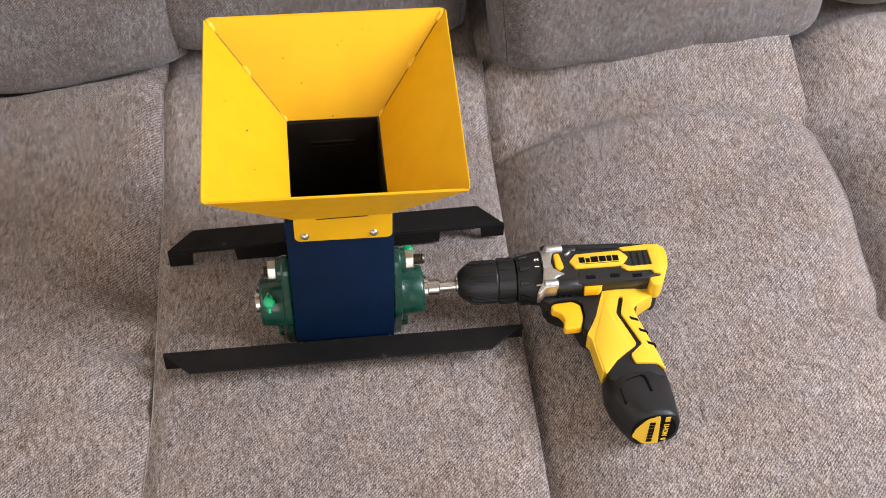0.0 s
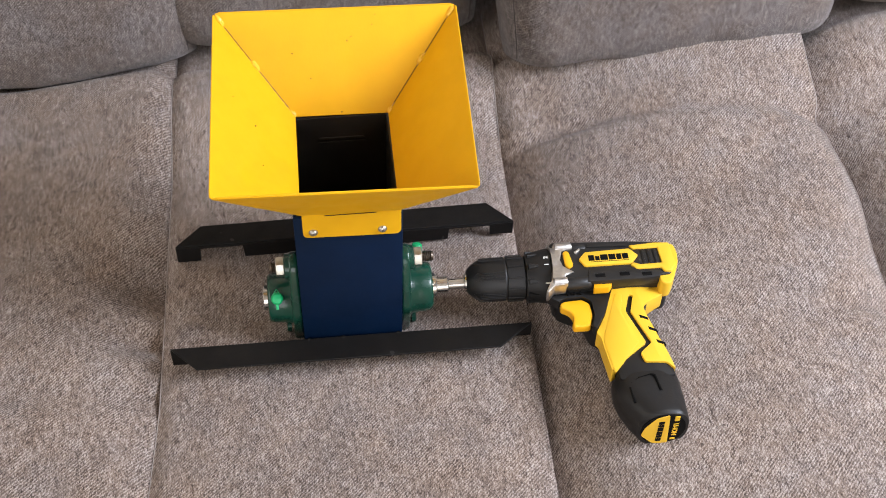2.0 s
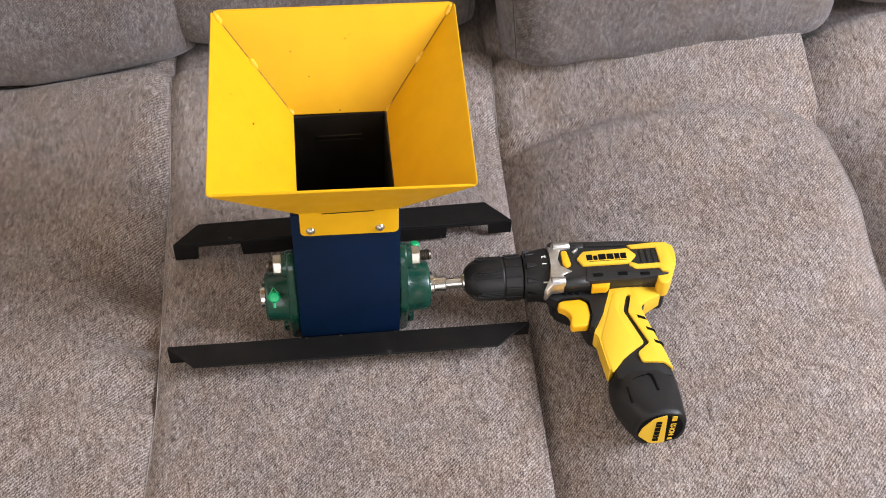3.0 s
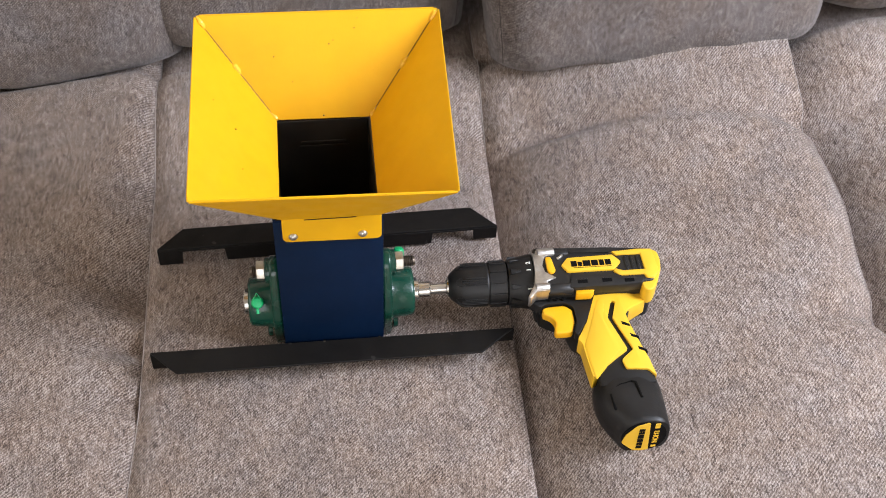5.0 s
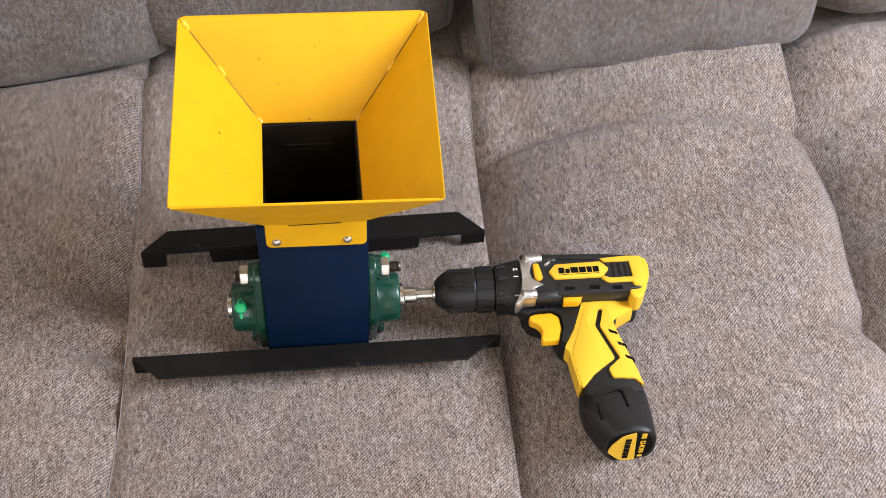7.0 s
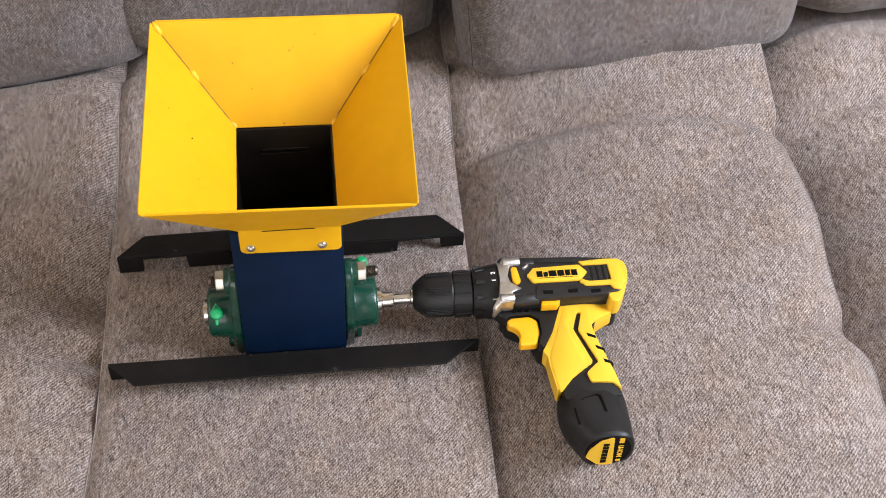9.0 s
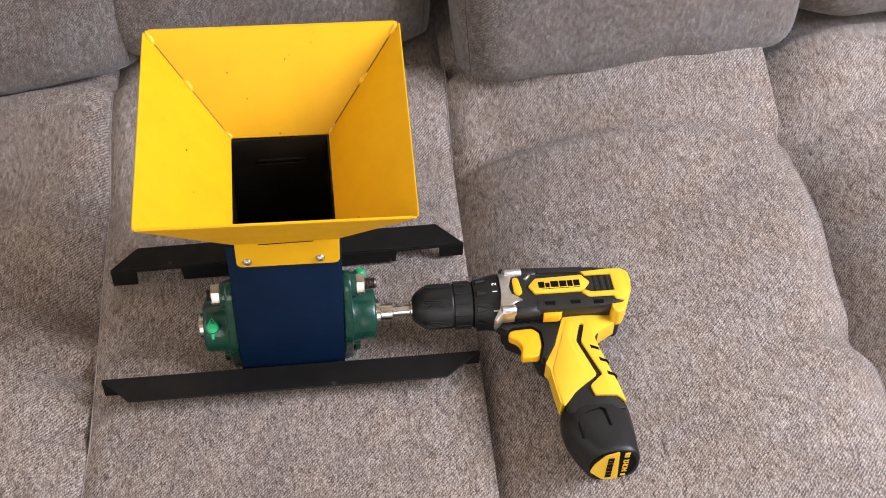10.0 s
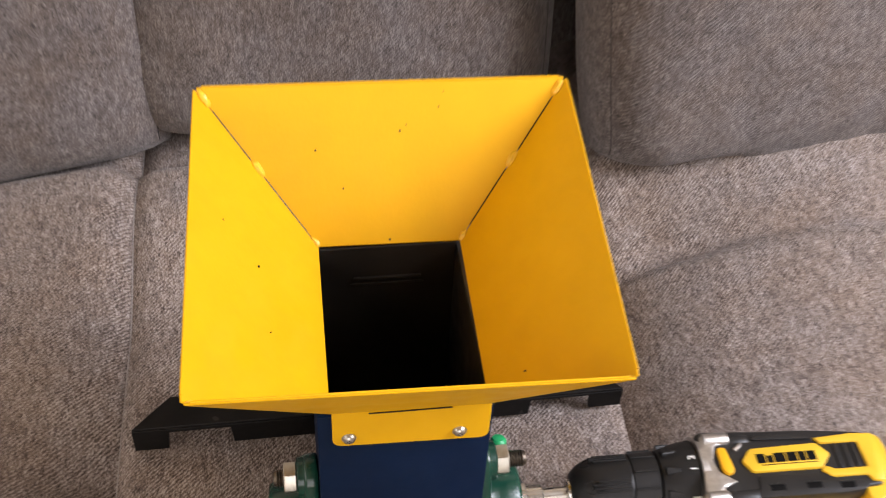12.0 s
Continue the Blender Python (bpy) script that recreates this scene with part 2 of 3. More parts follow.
def seam_right(y):
    return 0.587 + 0.021 * math.exp(-((y - 0.165) / 0.09) ** 2) - 0.007 * math.exp(-((y - 0.264) / 0.014) ** 2) \
        - 0.009 * math.exp(-((y + 0.012) / 0.018) ** 2) + 0.006 * smoothstep(-0.02, -0.06, y) - 0.006 * smoothstep(-0.06, -0.12, y)


def edge_far(y):
    return 1.15


def edge_near(y):
    return -0.75


def crest(x, y):
    """Rise of the seat towards the back cushions, and its fall over the front edge."""
    back = 0.27 + 0.02 * math.sin(x * 7)
    z = (0.004 + 0.034 * smoothstep(-0.42, -0.12, x)) * smoothstep(back, back + 0.14, y)
    z += 0.026 * smoothstep(0.22, 0.47, x) + 0.032 * smoothstep(0.12, 0.47, x) * smoothstep(0.12, 0.36, y)
    z -= 0.10 * smoothstep(-0.36, -0.48, y) ** 2
    # pressed down along the foot of the back cushions
    foot = 0.415 if x > 0.208 else 0.440
    z -= 0.020 * smoothstep(foot - 0.020, foot + 0.004, y)
    return z


def puff(d, w):
    s = min(1.0, max(0.0, d / w))
    return 1 - (1 - s) ** 2.3


def seat_height(which, x, y):
    lo, hi = {"a": (edge_near, seam_left), "b": (seam_left, seam_mid), "c": (seam_mid, seam_right), "d": (seam_right, edge_far)}[which]
    dl, dr = x - lo(y), hi(y) - x
    z = crest(x, y)
    if which == "a":
        front = smoothstep(-0.015, -0.09, y)
        z += -0.005 + (0.022 + 0.016 * front) * puff(dr, 0.035 + 0.13 * math.exp(-((y - 0.10) / 0.14) ** 2) + 0.17 * front)
        z -= 0.018 * smoothstep(0.02, -0.30, y) * smoothstep(0.02, 0.10, dr)
        z -= 0.007 * math.exp(-((y + 0.035) / 0.02) ** 2) * smoothstep(-0.48, -0.25, x)
        z -= 0.024 * math.exp(-((y - 0.118) / 0.038) ** 2 - (dr / 0.06) ** 2) + 0.019 * math.exp(-((y - 0.040) / 0.020) ** 2 - ((dr - 0.018) / 0.036) ** 2)
    elif which == "b":
        z += -0.005 + 0.009 * puff(min(dl, dr), 0.025)
        z -= 0.008 * math.exp(-((y - 0.068) / 0.05) ** 2 - (x / 0.10) ** 2)
        z += 0.006 * smoothstep(-0.04, -0.2, y) * puff(min(dl, dr), 0.10)
    elif which == "c":
        fold_y = 0.278 + 0.07 * min(0.14, x - 0.2) - 0.10 * max(0.0, x - 0.34)
        low = smoothstep(fold_y + 0.012, fold_y - 0.03, y)
        z += -0.005 - 0.019 * low + (0.020 + 0.028 * low) * puff(dl, 0.030 + 0.075 * low) * (0.10 + 0.90 * puff(dr, 0.075)) * (1 - 0.2 * smoothstep(0.28, 0.36, y))
        z -= 0.014 * math.exp(-((y - fold_y) / 0.010) ** 2) * (0.16 + 0.84 * smoothstep(0.40, 0.22, x) + 0.5 * smoothstep(0.50, 0.58, x))
        z -= 0.006 * math.exp(-((y + 0.025) / 0.014) ** 2) * smoothstep(0.40, 0.56, x)
    else:
        low = smoothstep(0.30, 0.25, y - 0.12 * (x - 0.58))
        z += -0.064 - 0.046 * low + (0.064 + 0.046 * low) * puff(dl, 0.15 + 0.03 * low)
        z -= 0.018 * math.exp(-((y - 0.285 - 0.12 * (x - 0.58)) / 0.014) ** 2) + 0.020 * math.exp(-((y - 0.245) / 0.030) ** 2 - (dl / 0.05) ** 2)
    z += 0.0022 * noise.noise(Vector((x * 9, y * 9, 3.1))) + 0.0012 * noise.noise(Vector((x * 26, y * 26, 7.7)))
    return z


def seat_panel(which, lo, hi, nx, ny, sofa):
    bm = bmesh.new()
    y0, y1 = -0.50, 0.60
    grid = []
    for j in range(ny + 1):
        y = y0 + (y1 - y0) * j / ny
        rowv = []
        for i in range(nx + 1):
            s = i / nx
            s = 0.5 - 0.5 * math.cos(math.pi * s) if which in "bc" else s
            x = lo(y) + (hi(y) - lo(y)) * s
            rowv.append(bm.verts.new((x, y, seat_height(which, x, y))))
        grid.append(rowv)
    for a, b in zip(grid, grid[1:]):
        for i in range(nx):
            bm.faces.new((a[i], a[i + 1], b[i + 1], b[i]))
    # skirt down to the base, so the panel is a solid cushion
    edge = [e for e in bm.edges if len(e.link_faces) == 1]
    ext = bmesh.ops.extrude_edge_only(bm, edges=edge)
    low = [v for v in ext["geom"] if isinstance(v, bmesh.types.BMVert)]
    for v in low:
        v.co.z = -0.16
    bmesh.ops.holes_fill(bm, edges=[e for e in bm.edges if len(e.link_faces) == 1], sides=0)
    return part("seat_cushion", bm, SEAT_CLOTH, sofa, smooth=70)


def pillow(name, sofa, x0, x1, y, z, h, thick, lean, power=6.0, nx=110, nz=64, sag=0.0, turn=0.0, mat=None, seed=0.0, fold=0.0, roll=0.0, stitched=()):
    """A stuffed back cushion: boxy pillow that stands on its lower edge and leans back."""
    bm = bmesh.new()
    m = Matrix.Translation(((x0 + x1) / 2, y, z)) @ Euler((radians(-lean), radians(-roll), radians(turn))).to_matrix().to_4x4()
    w = (x1 - x0) / 2

    def spot(a, b, sign):
        d = (max(0.0, 1 - abs(a) ** power) * max(0.0, 1 - abs(b) ** (power + (2 if b < 0 else 0)))) ** 0.42 * (0.84 + 0.16 * (1 - a * a) * (1 - b * b))
        pull = 1 - 0.035 * abs(a) ** 3 * abs(b) ** 3
        px, pz = a * w * pull * (1 - 0.02 * (1 - abs(b))), h / 2 + b * h / 2 * (1 - 0.03 * abs(a) ** 4)
        if b < 0:
            pz -= sag * (1 - a * a) * (-b)
        wob = 0.007 * noise.noise(Vector((px * 8 + seed, pz * 8, seed))) + 0.0028 * noise.noise(Vector((px * 24, pz * 24, seed)))
        # pulled folds near the lower edge
        pz += 0.010 * noise.noise(Vector((px * 13 + seed, 0.4, seed))) * smoothstep(-0.72, -1.0, b)
        wob += 0.0030 * noise.noise(Vector((px * 45 + seed, pz * 6, seed))) * smoothstep(-0.55, -0.95, b)
        if fold and sign > 0:
            gap = pz - fold - 0.04 * (px / 0.15) ** 2
            wob -= 0.010 * math.exp(-(gap / 0.005) ** 2) - 0.010 * smoothstep(0.0, 0.03, gap)
        if sign > 0:
            for s0 in stitched:
                wob -= 0.0030 * math.exp(-((a - s0) * w / 0.0035) ** 2)
        return m @ Vector((px, -sign * (d * thick / 2 + wob * d) - thick * 0.1 * (1 - b) * 0.5, pz))

    def side(sign):
        g = []
        for j in range(nz + 1):
            b = -math.cos(math.pi * j / nz)
            g.append([bm.verts.new(spot(-math.cos(math.pi * i / nx), b, sign)) for i in range(nx + 1)])
        for p, q in zip(g, g[1:]):
            for i in range(nx):
                bm.faces.new((p[i], p[i + 1], q[i + 1], q[i]))

    side(1)
    side(-1)
    bmesh.ops.remove_doubles(bm, verts=bm.verts, dist=0.0002)
    cushion = part(name, bm, mat or BACK_CLOTH_SHADED, sofa, smooth=80)
    for s0 in stitched:
        part("stitching", tube([spot(s0, -0.93 + 0.03 * k, 1) for k in range(58)], 0.0006, 5), DARK_THREAD, cushion)
    return cushion


def sofa():
    s = empty("sofa", pose(0.2, 0.1, -0.46), "grey-brown woven fabric sofa with plump seat and back cushions", "sofa")
    part("base", box(-0.75, 1.15, -0.44, 0.72, -0.46, -0.165, 0.02), SEAT_CLOTH, s)
    seat_panel("a", edge_near, seam_left, 90, 150, s)
    seat_panel("b", seam_left, seam_mid, 80, 170, s)
    seat_panel("c", seam_mid, seam_right, 90, 170, s)
    seat_panel("d", seam_right, edge_far, 70, 120, s)
    part("backrest", box(-0.75, 1.15, 0.60, 0.80, -0.165, 0.42, 0.04, 4), BACK_CLOTH_SHADED, s)
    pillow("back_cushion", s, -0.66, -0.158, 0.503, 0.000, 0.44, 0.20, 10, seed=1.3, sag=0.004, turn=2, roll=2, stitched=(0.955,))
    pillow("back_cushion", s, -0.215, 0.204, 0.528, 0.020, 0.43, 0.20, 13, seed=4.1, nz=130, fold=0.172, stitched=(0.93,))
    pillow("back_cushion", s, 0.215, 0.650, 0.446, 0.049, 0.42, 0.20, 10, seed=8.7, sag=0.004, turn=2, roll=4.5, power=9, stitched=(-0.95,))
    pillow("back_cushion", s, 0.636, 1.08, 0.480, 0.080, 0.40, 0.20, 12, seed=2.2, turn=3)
    for which, f in (("b", seam_left), ("c", seam_mid), ("c", seam_right)):
        pts = []
        for k in range(111):
            y = -0.46 + k * 0.009
            dx = -0.0012 if f is seam_right else 0.0012
            pts.append((f(y), y, seat_height(which, f(y) + dx, y) - 0.0002))
        part("seam", tube(pts, 0.0005, 5), THREAD, s)
    return s


sofa()


# ---- grinder ----
def grinder():
    g = empty("grain_grinder", pose(0, 0.068, 0.004), "small hand-built grinder with yellow hopper, navy body and black feet", "grinder")
    # body: four welded walls, open at the top
    zb, zt = 0.010, 0.206
    body = part("body", box(-0.050, 0.050, 0.0, 0.003, zb, zt, 0.0006), NAVY, g, "navy painted steel box")
    part("wall_panel", box(-0.050, 0.050, 0.132, 0.135, zb, zt, 0.0006), NAVY, body)
    part("wall_panel", box(-0.050, -0.047, 0.0032, 0.1318, zb, zt, 0.0006), NAVY, body)
    part("wall_panel", box(0.047, 0.050, 0.0032, 0.1318, zb, zt, 0.0006), NAVY, body)
    lining = part("inner_lining", box(-0.0468, 0.0468, 0.1262, 0.1315, zb, 0.2140, 0.0020, 3), BLACK_IN, body, "black glossy inner lining")
    part("slot_lip", box(-0.020, 0.024, 0.1245, 0.1264, 0.1850, 0.1872, 0.0007), BLACK_IN, lining)
    part("slot_lip", box(-0.022, 0.026, 0.1250, 0.1264, 0.1800, 0.1812, 0.0005), BLACK_IN, lining)
    part("lining_panel", box(-0.0468, -0.0450, 0.0035, 0.128, zb, 0.209, 0.0005), BLACK_IN, lining)
    part("lining_panel", box(0.0462, 0.0468, 0.0035, 0.128, zb, 0.209, 0.0003), BLACK_IN, lining)
    part("lining_panel", box(0.0464, 0.0494, 0.0035, 0.130, 0.2063, 0.2115, 0.0003), BLACK_IN, lining)
    part("lining_panel", box(-0.0468, 0.0468, 0.0032, 0.0042, zb, 0.209, 0.0003), BLACK_IN, lining)
    part("lining_panel", box(-0.0468, 0.0468, 0.0032, 0.130, zb + 0.001, zb + 0.004), BLACK_IN, lining)

    # hopper: four trapezoid sheets, spot-welded in the corners
    bl, br = Vector((-0.1105, 0.1755, 0.3070)), Vector((0.1190, 0.1815, 0.2995))
    fl, fr = Vector((-0.1140, -0.0475, 0.2885)), Vector((0.1100, -0.0465, 0.2805))
    ibl, ibr = Vector((-0.0415, 0.1235, 0.2185)), Vector((0.0480, 0.1255, 0.2150))
    ifl, ifr = Vector((-0.0425, -0.001, 0.2125)), Vector((0.0460, -0.001, 0.2110))
    def panel(a, b, c, e):
        """Trapezoid plate from a-b up to c-e, its two upper corners eased."""
        low = [a, b, b.lerp(c, 0.970), b.lerp(c, 0.990).lerp(c.lerp(e, 0.006), 0.5), c.lerp(e, 0.022), c.lerp(e, 0.978), a.lerp(e, 0.990).lerp(e.lerp(c, 0.006), 0.5), a.lerp(e, 0.970)]
        n = (b - a).cross(e - a).normalized() * -0.0015
        bm = bmesh.new()
        inner, outer = [bm.verts.new(p) for p in low], [bm.verts.new(p + n) for p in low]
        bm.faces.new(inner)
        bm.faces.new(outer)
        for i in range(8):
            bm.faces.new((inner[i], inner[(i + 1) % 8], outer[(i + 1) % 8], outer[i]))
        bmesh.ops.recalc_face_normals(bm, faces=bm.faces)
        return bevel(bm, 0.0005, 1)

    hopper = part("hopper", panel(ibl, ibr, br, bl), YELLOW, g, "yellow painted sheet-steel hopper with scuffs")
    part("hopper_panel", panel(ifl, ibl, bl, fl), YELLOW, hopper)
    part("hopper_panel", panel(ibr, ifr, fr, br), YELLOW, hopper)
    part("hopper_panel", panel(ifr, ifl, fl, fr), YELLOW, hopper)
    for a, b, inward in ((ibl, bl, Vector((1, -1, 0.4))), (ibr, br, Vector((-1, -1, 0.4))), (ifl, fl, Vector((1, 1, 0.4))), (ifr, fr, Vector((-1, 1, 0.4)))):
        off = inward.normalized() * 0.0003
        for s, e in ((0.10, 0.44), (0.56, 0.86)):
            part("corner_gap", tube([a.lerp(b, s + (e - s) * k / 6) + off for k in range(7)], 0.00042, 5), BLACK_IN, hopper, "dark open joint")
        for s, e, r in ((0.0, 0.07, 0.0020), (0.455, 0.55, 0.0029), (0.88, 0.98, 0.0031)):
            pts = [a.lerp(b, s + (e - s) * k / 8) + off for k in range(9)]
            if a.y < 0.05:
                r *= 0.4
            bm = tube(pts, r, 10)
            for v in bm.verts:
                t = min(1.0, max(0.0, (v.co - pts[0]).dot(pts[-1] - pts[0]) / (pts[-1] - pts[0]).length_squared))
                mid = pts[0].lerp(pts[-1], t)
                v.co = mid + (v.co - mid) * (0.15 + 0.85 * math.sqrt(max(0.0, 1 - (2 * t - 1) ** 2)))
                v.co += Vector((noise.noise(v.co * 300), noise.noise(v.co * 310), noise.noise(v.co * 290))) * 0.0008
            part("weld_bead", bm, YELLOW_BEAD, hopper)
    for a, b in ((bl, br), (fl, bl), (br, fr), (fr, fl)):
        part("rim", tube([a.lerp(b, 0.020 + 0.96 * k / 8) for k in range(9)], 0.0007, 8), YELLOW, hopper)
    # chips in the paint
    for a, b, c, e, spots in ((ibl, ibr, br, bl, ((0.245, 0.60, 1), (0.545, 0.70, 1.0), (0.565, 0.735, 0.7), (0.66, 0.84, 0.8), (0.30, 0.36, 0.9), (0.665, 0.93, 0.6), (0.50, 0.03, 1.0))),
                              (ifl, ibl, bl, fl, ((0.55, 0.50, 0.9), (0.62, 0.76, 0.6), (0.30, 0.42, 0.5))),
                              (ifr, ibr, br, fr, ((0.40, 0.55, 0.9), (0.10, 0.30, 1.2), (0.70, 0.35, 0.6)))):
        n = (b - a).cross(e - a).normalized()
        if n.z < 0:
            n.negate()
        for s, t, r in spots:
            p = a.lerp(b, s).lerp(e.lerp(c, s), t)
            m = Matrix.Translation(p) @ n.to_track_quat("X", "Z").to_matrix().to_4x4() @ Matrix.Diagonal((1, 1, 0.6 + 0.5 * r, 1))
            part("paint_chip", lathe([(-0.0006, 0.0008 * r), (0.00015, 0.0007 * r)], m, 7), BLACK_IN, hopper, "dark chip in the paint")
    # front and rear lugs that hold the hopper to the body
    lug = rounded([(-0.0420, 0.1824), (0.0482, 0.1798), (0.0482, 0.2115), (-0.0420, 0.2120)], 0.006, 5)
    lug = [p for p in lug if p[1] < 0.205] + [(0.0482, 0.2128), (-0.0420, 0.2140)]
    plate = part("lug", prism(lug, -0.0030, -0.0006, "xzy", 0.0005, 1), YELLOW, hopper)
    part("slit", box(-0.0215, 0.0255, -0.0036, -0.0028, 0.2108, 0.2115), BLACK_IN, plate, "narrow dark slit along the bend")
    for x, z in ((-0.0326, 0.1893), (0.0309, 0.1880)):
        dome = [(0, 0.0039), (0.0008, 0.0037), (0.0018, 0.0030), (0.0025, 0.0019), (0.0028, 0.0004)]
        m = Matrix.Translation((x, -0.0031, z)) @ Euler((0, 0, radians(-90))).to_matrix().to_4x4()
        screw = part("screw", lathe([(-0.0012, 0.0043), (0, 0.0043)] + dome, m, 20), ZINC, plate, "domed zinc screw")
        for w, h in ((0.0013, 0.0004), (0.0004, 0.0013)):
            part("cross_recess", box(x - w, x + w, -0.00585, -0.0040, z - h, z + h), BLACK_IN, screw)
    # rails: angle bars with mitred ends and notched inner webs
    for name, pts, web in (
            ("foot_rail", [(-0.185, -0.0008), (0.185, -0.0035), (0.148, -0.0315), (-0.158, -0.0290)], (-0.0030, -0.0004)),
            ("foot_rail", [(-0.184, 0.1372), (-0.157, 0.1660), (0.163, 0.1712), (0.190, 0.1405)], (0.1368, 0.1398))):
        rail = part(name, prism(pts, 0.0275, 0.0300, "xyz", 0.0006, 1), RAIL, g, "satin black painted angle-iron foot")
        xl, xr = pts[0][0], (pts[1][0] if web[0] < 0 else pts[3][0])
        prof = [(xl, 0.0045), (-0.159, 0.0045), (-0.157, 0.0235), (-0.112, 0.0240), (-0.1105, 0.0060), (0.116, 0.0080),
                (0.117, 0.0240), (0.163, 0.0245), (0.164, 0.0095), (xr, 0.0095), (xr, 0.0273), (xl, 0.0273)]
        bm = prism(prof, web[0], web[1], "xzy", 0.0005, 1)
        if web[0] > 0:
            for v in bm.verts:
                v.co.y += 0.0034 * (v.co.x - xl) / (xr - xl)
        else:
            for v in bm.verts:
                v.co.y -= 0.0022 * (v.co.x - xl) / (xr - xl)
        part("web", bm, RAIL, rail)
    for x in (-0.047, -0.012, 0.044):
        part("weld_bead", tube([(x + 0.001 * k, -0.0030, 0.0300) for k in range(4)], 0.0012, 6), RAIL, body)

    # flange bearings on both sides
    cy, cz = 0.033, 0.057
    for side in (1, -1):
        mx = Matrix.Diagonal((side, 1, 1, 1))
        oval = []
        for c, r, a0, a1 in ((cz + 0.047, 0.0145, 20, 160), (cz, 0.0290, 160, 200), (cz - 0.047, 0.0145, 200, 340), (cz, 0.0290, 340, 380)):
            oval += arc(cy, c, r, a0, a1, 10)
        bm = prism(oval, 0.0503, 0.0600, "yzx", 0.0025, 3)
        bmesh.ops.transform(bm, matrix=mx, verts=bm.verts)
        house = part("bearing_housing", bm, GREEN, g, "glossy dark green cast bearing housing")
        at = mx @ Matrix.Translation((0, cy, cz))
        boss = [(0.0560, 0.0285), (0.0600, 0.0275), (0.0640, 0.0262), (0.070, 0.0256), (0.0800, 0.0250), (0.0822, 0.0240), (0.0832, 0.0225), (0.0832, 0.0185), (0.0812, 0.0178)]
        part("boss", lathe(boss, at, 48), GREEN, house)
        part("seal", lathe([(0.080, 0.0176), (0.0822, 0.0174), (0.0828, 0.0150), (0.0828, 0.0125)], at, 40), RUBBER, house)
        ring = [(0.080, 0.0118), (0.0875, 0.0118), (0.0885, 0.0108), (0.0885, 0.0086)]
        part("inner_ring", lathe(ring, at, 36), STEEL, house)
        for a in (60, -70):
            p = Matrix.Translation((0.0850, 0.0112 * math.cos(radians(a)), 0.0112 * math.sin(radians(a))))
            part("set_screw", lathe([(-0.002, 0.002), (0.002, 0.002)], at @ p @ Euler((0, 0, radians(90))).to_matrix().to_4x4(), 10), RUBBER, house)
        spot = mx @ Matrix.Translation((0, cy, cz + 0.047))
        part("bolt_pad", lathe([(0.0585, 0.0135), (0.0632, 0.0128), (0.0640, 0.0120)], spot, 28), GREEN, house)
        hexa = [(0.0106 * math.cos(radians(60 * k)), 0.0106 * math.sin(radians(60 * k))) for k in range(6)]
        bm = prism(hexa, 0.0640, 0.0724, "yzx", 0.0008, 2)
        bmesh.ops.transform(bm, matrix=spot, verts=bm.verts)
        part("nut", bm, ZINC, house, smooth=20)
        thread = [(0.0722, 0.0056)]
        turns = 6 if side > 0 else 3
        for k in range(turns):
            thread += [(0.0730 + 0.0017 * k, 0.0057), (0.0738 + 0.0017 * k, 0.0049)]
        part("bolt_thread", lathe(thread + [(0.0738 + 0.0017 * turns, 0.0046)], spot, 20), THREAD_STEEL, house)
        low = mx @ Matrix.Translation((0, cy, cz - 0.047))
        part("bolt_end", lathe([(0.0630, 0.0075), (0.0670, 0.0070), (0.0680, 0.0050)], low, 20), GREEN, house)
    part("shaft", lathe([(-0.0870, 0.0084), (0.0995, 0.0084), (0.1005, 0.0076), (0.1006, 0.0054), (0.1240, 0.0054)],
                        Matrix.Translation((0, cy, cz)), 32), STEEL, g, "bright machined steel shaft")
    # grease nipples with green caps
    for base, tip, r in (((0.068, 0.042, 0.078), (0.0695, 0.050, 0.1020), 0.0054), ((-0.073, 0.020, 0.074), (-0.0735, 0.0095, 0.0835), 0.0060)):
        b, t = Vector(base), Vector(tip)
        m = Matrix.Translation(b) @ (t - b).to_track_quat("X", "Z").to_matrix().to_4x4()
        n = (t - b).length
        nip = part("grease_nipple", lathe([(-0.004, 0.0035), (n * 0.6, 0.0035), (n * 0.7, 0.0024), (n, 0.0024)], m, 14), ZINC, g)
        part("cap", lathe([(n * 0.62, r * 0.85), (n * 0.7, r), (n, r), (n + 0.0018, r * 0.75), (n + 0.0025, r * 0.2)], m, 24), CAP_GREEN, nip, "bright green plastic cap")
        if base[0] < 0:
            e = t + Vector((0, -0.001, 0.001))
            part("cap_strap", tube([e + Vector(p) for p in ((-0.004, 0.002, 0.003), (0, 0.006, 0.008), (0.004, 0.002, 0.003))], 0.0006, 6), CAP_GREEN, nip)
            part("cap_tail", tube([e + Vector((0, -0.004, -0.004)), e + Vector((0, -0.0075, -0.0075))], 0.0014, 8), CAP_GREEN, nip)
    return g


grinder()


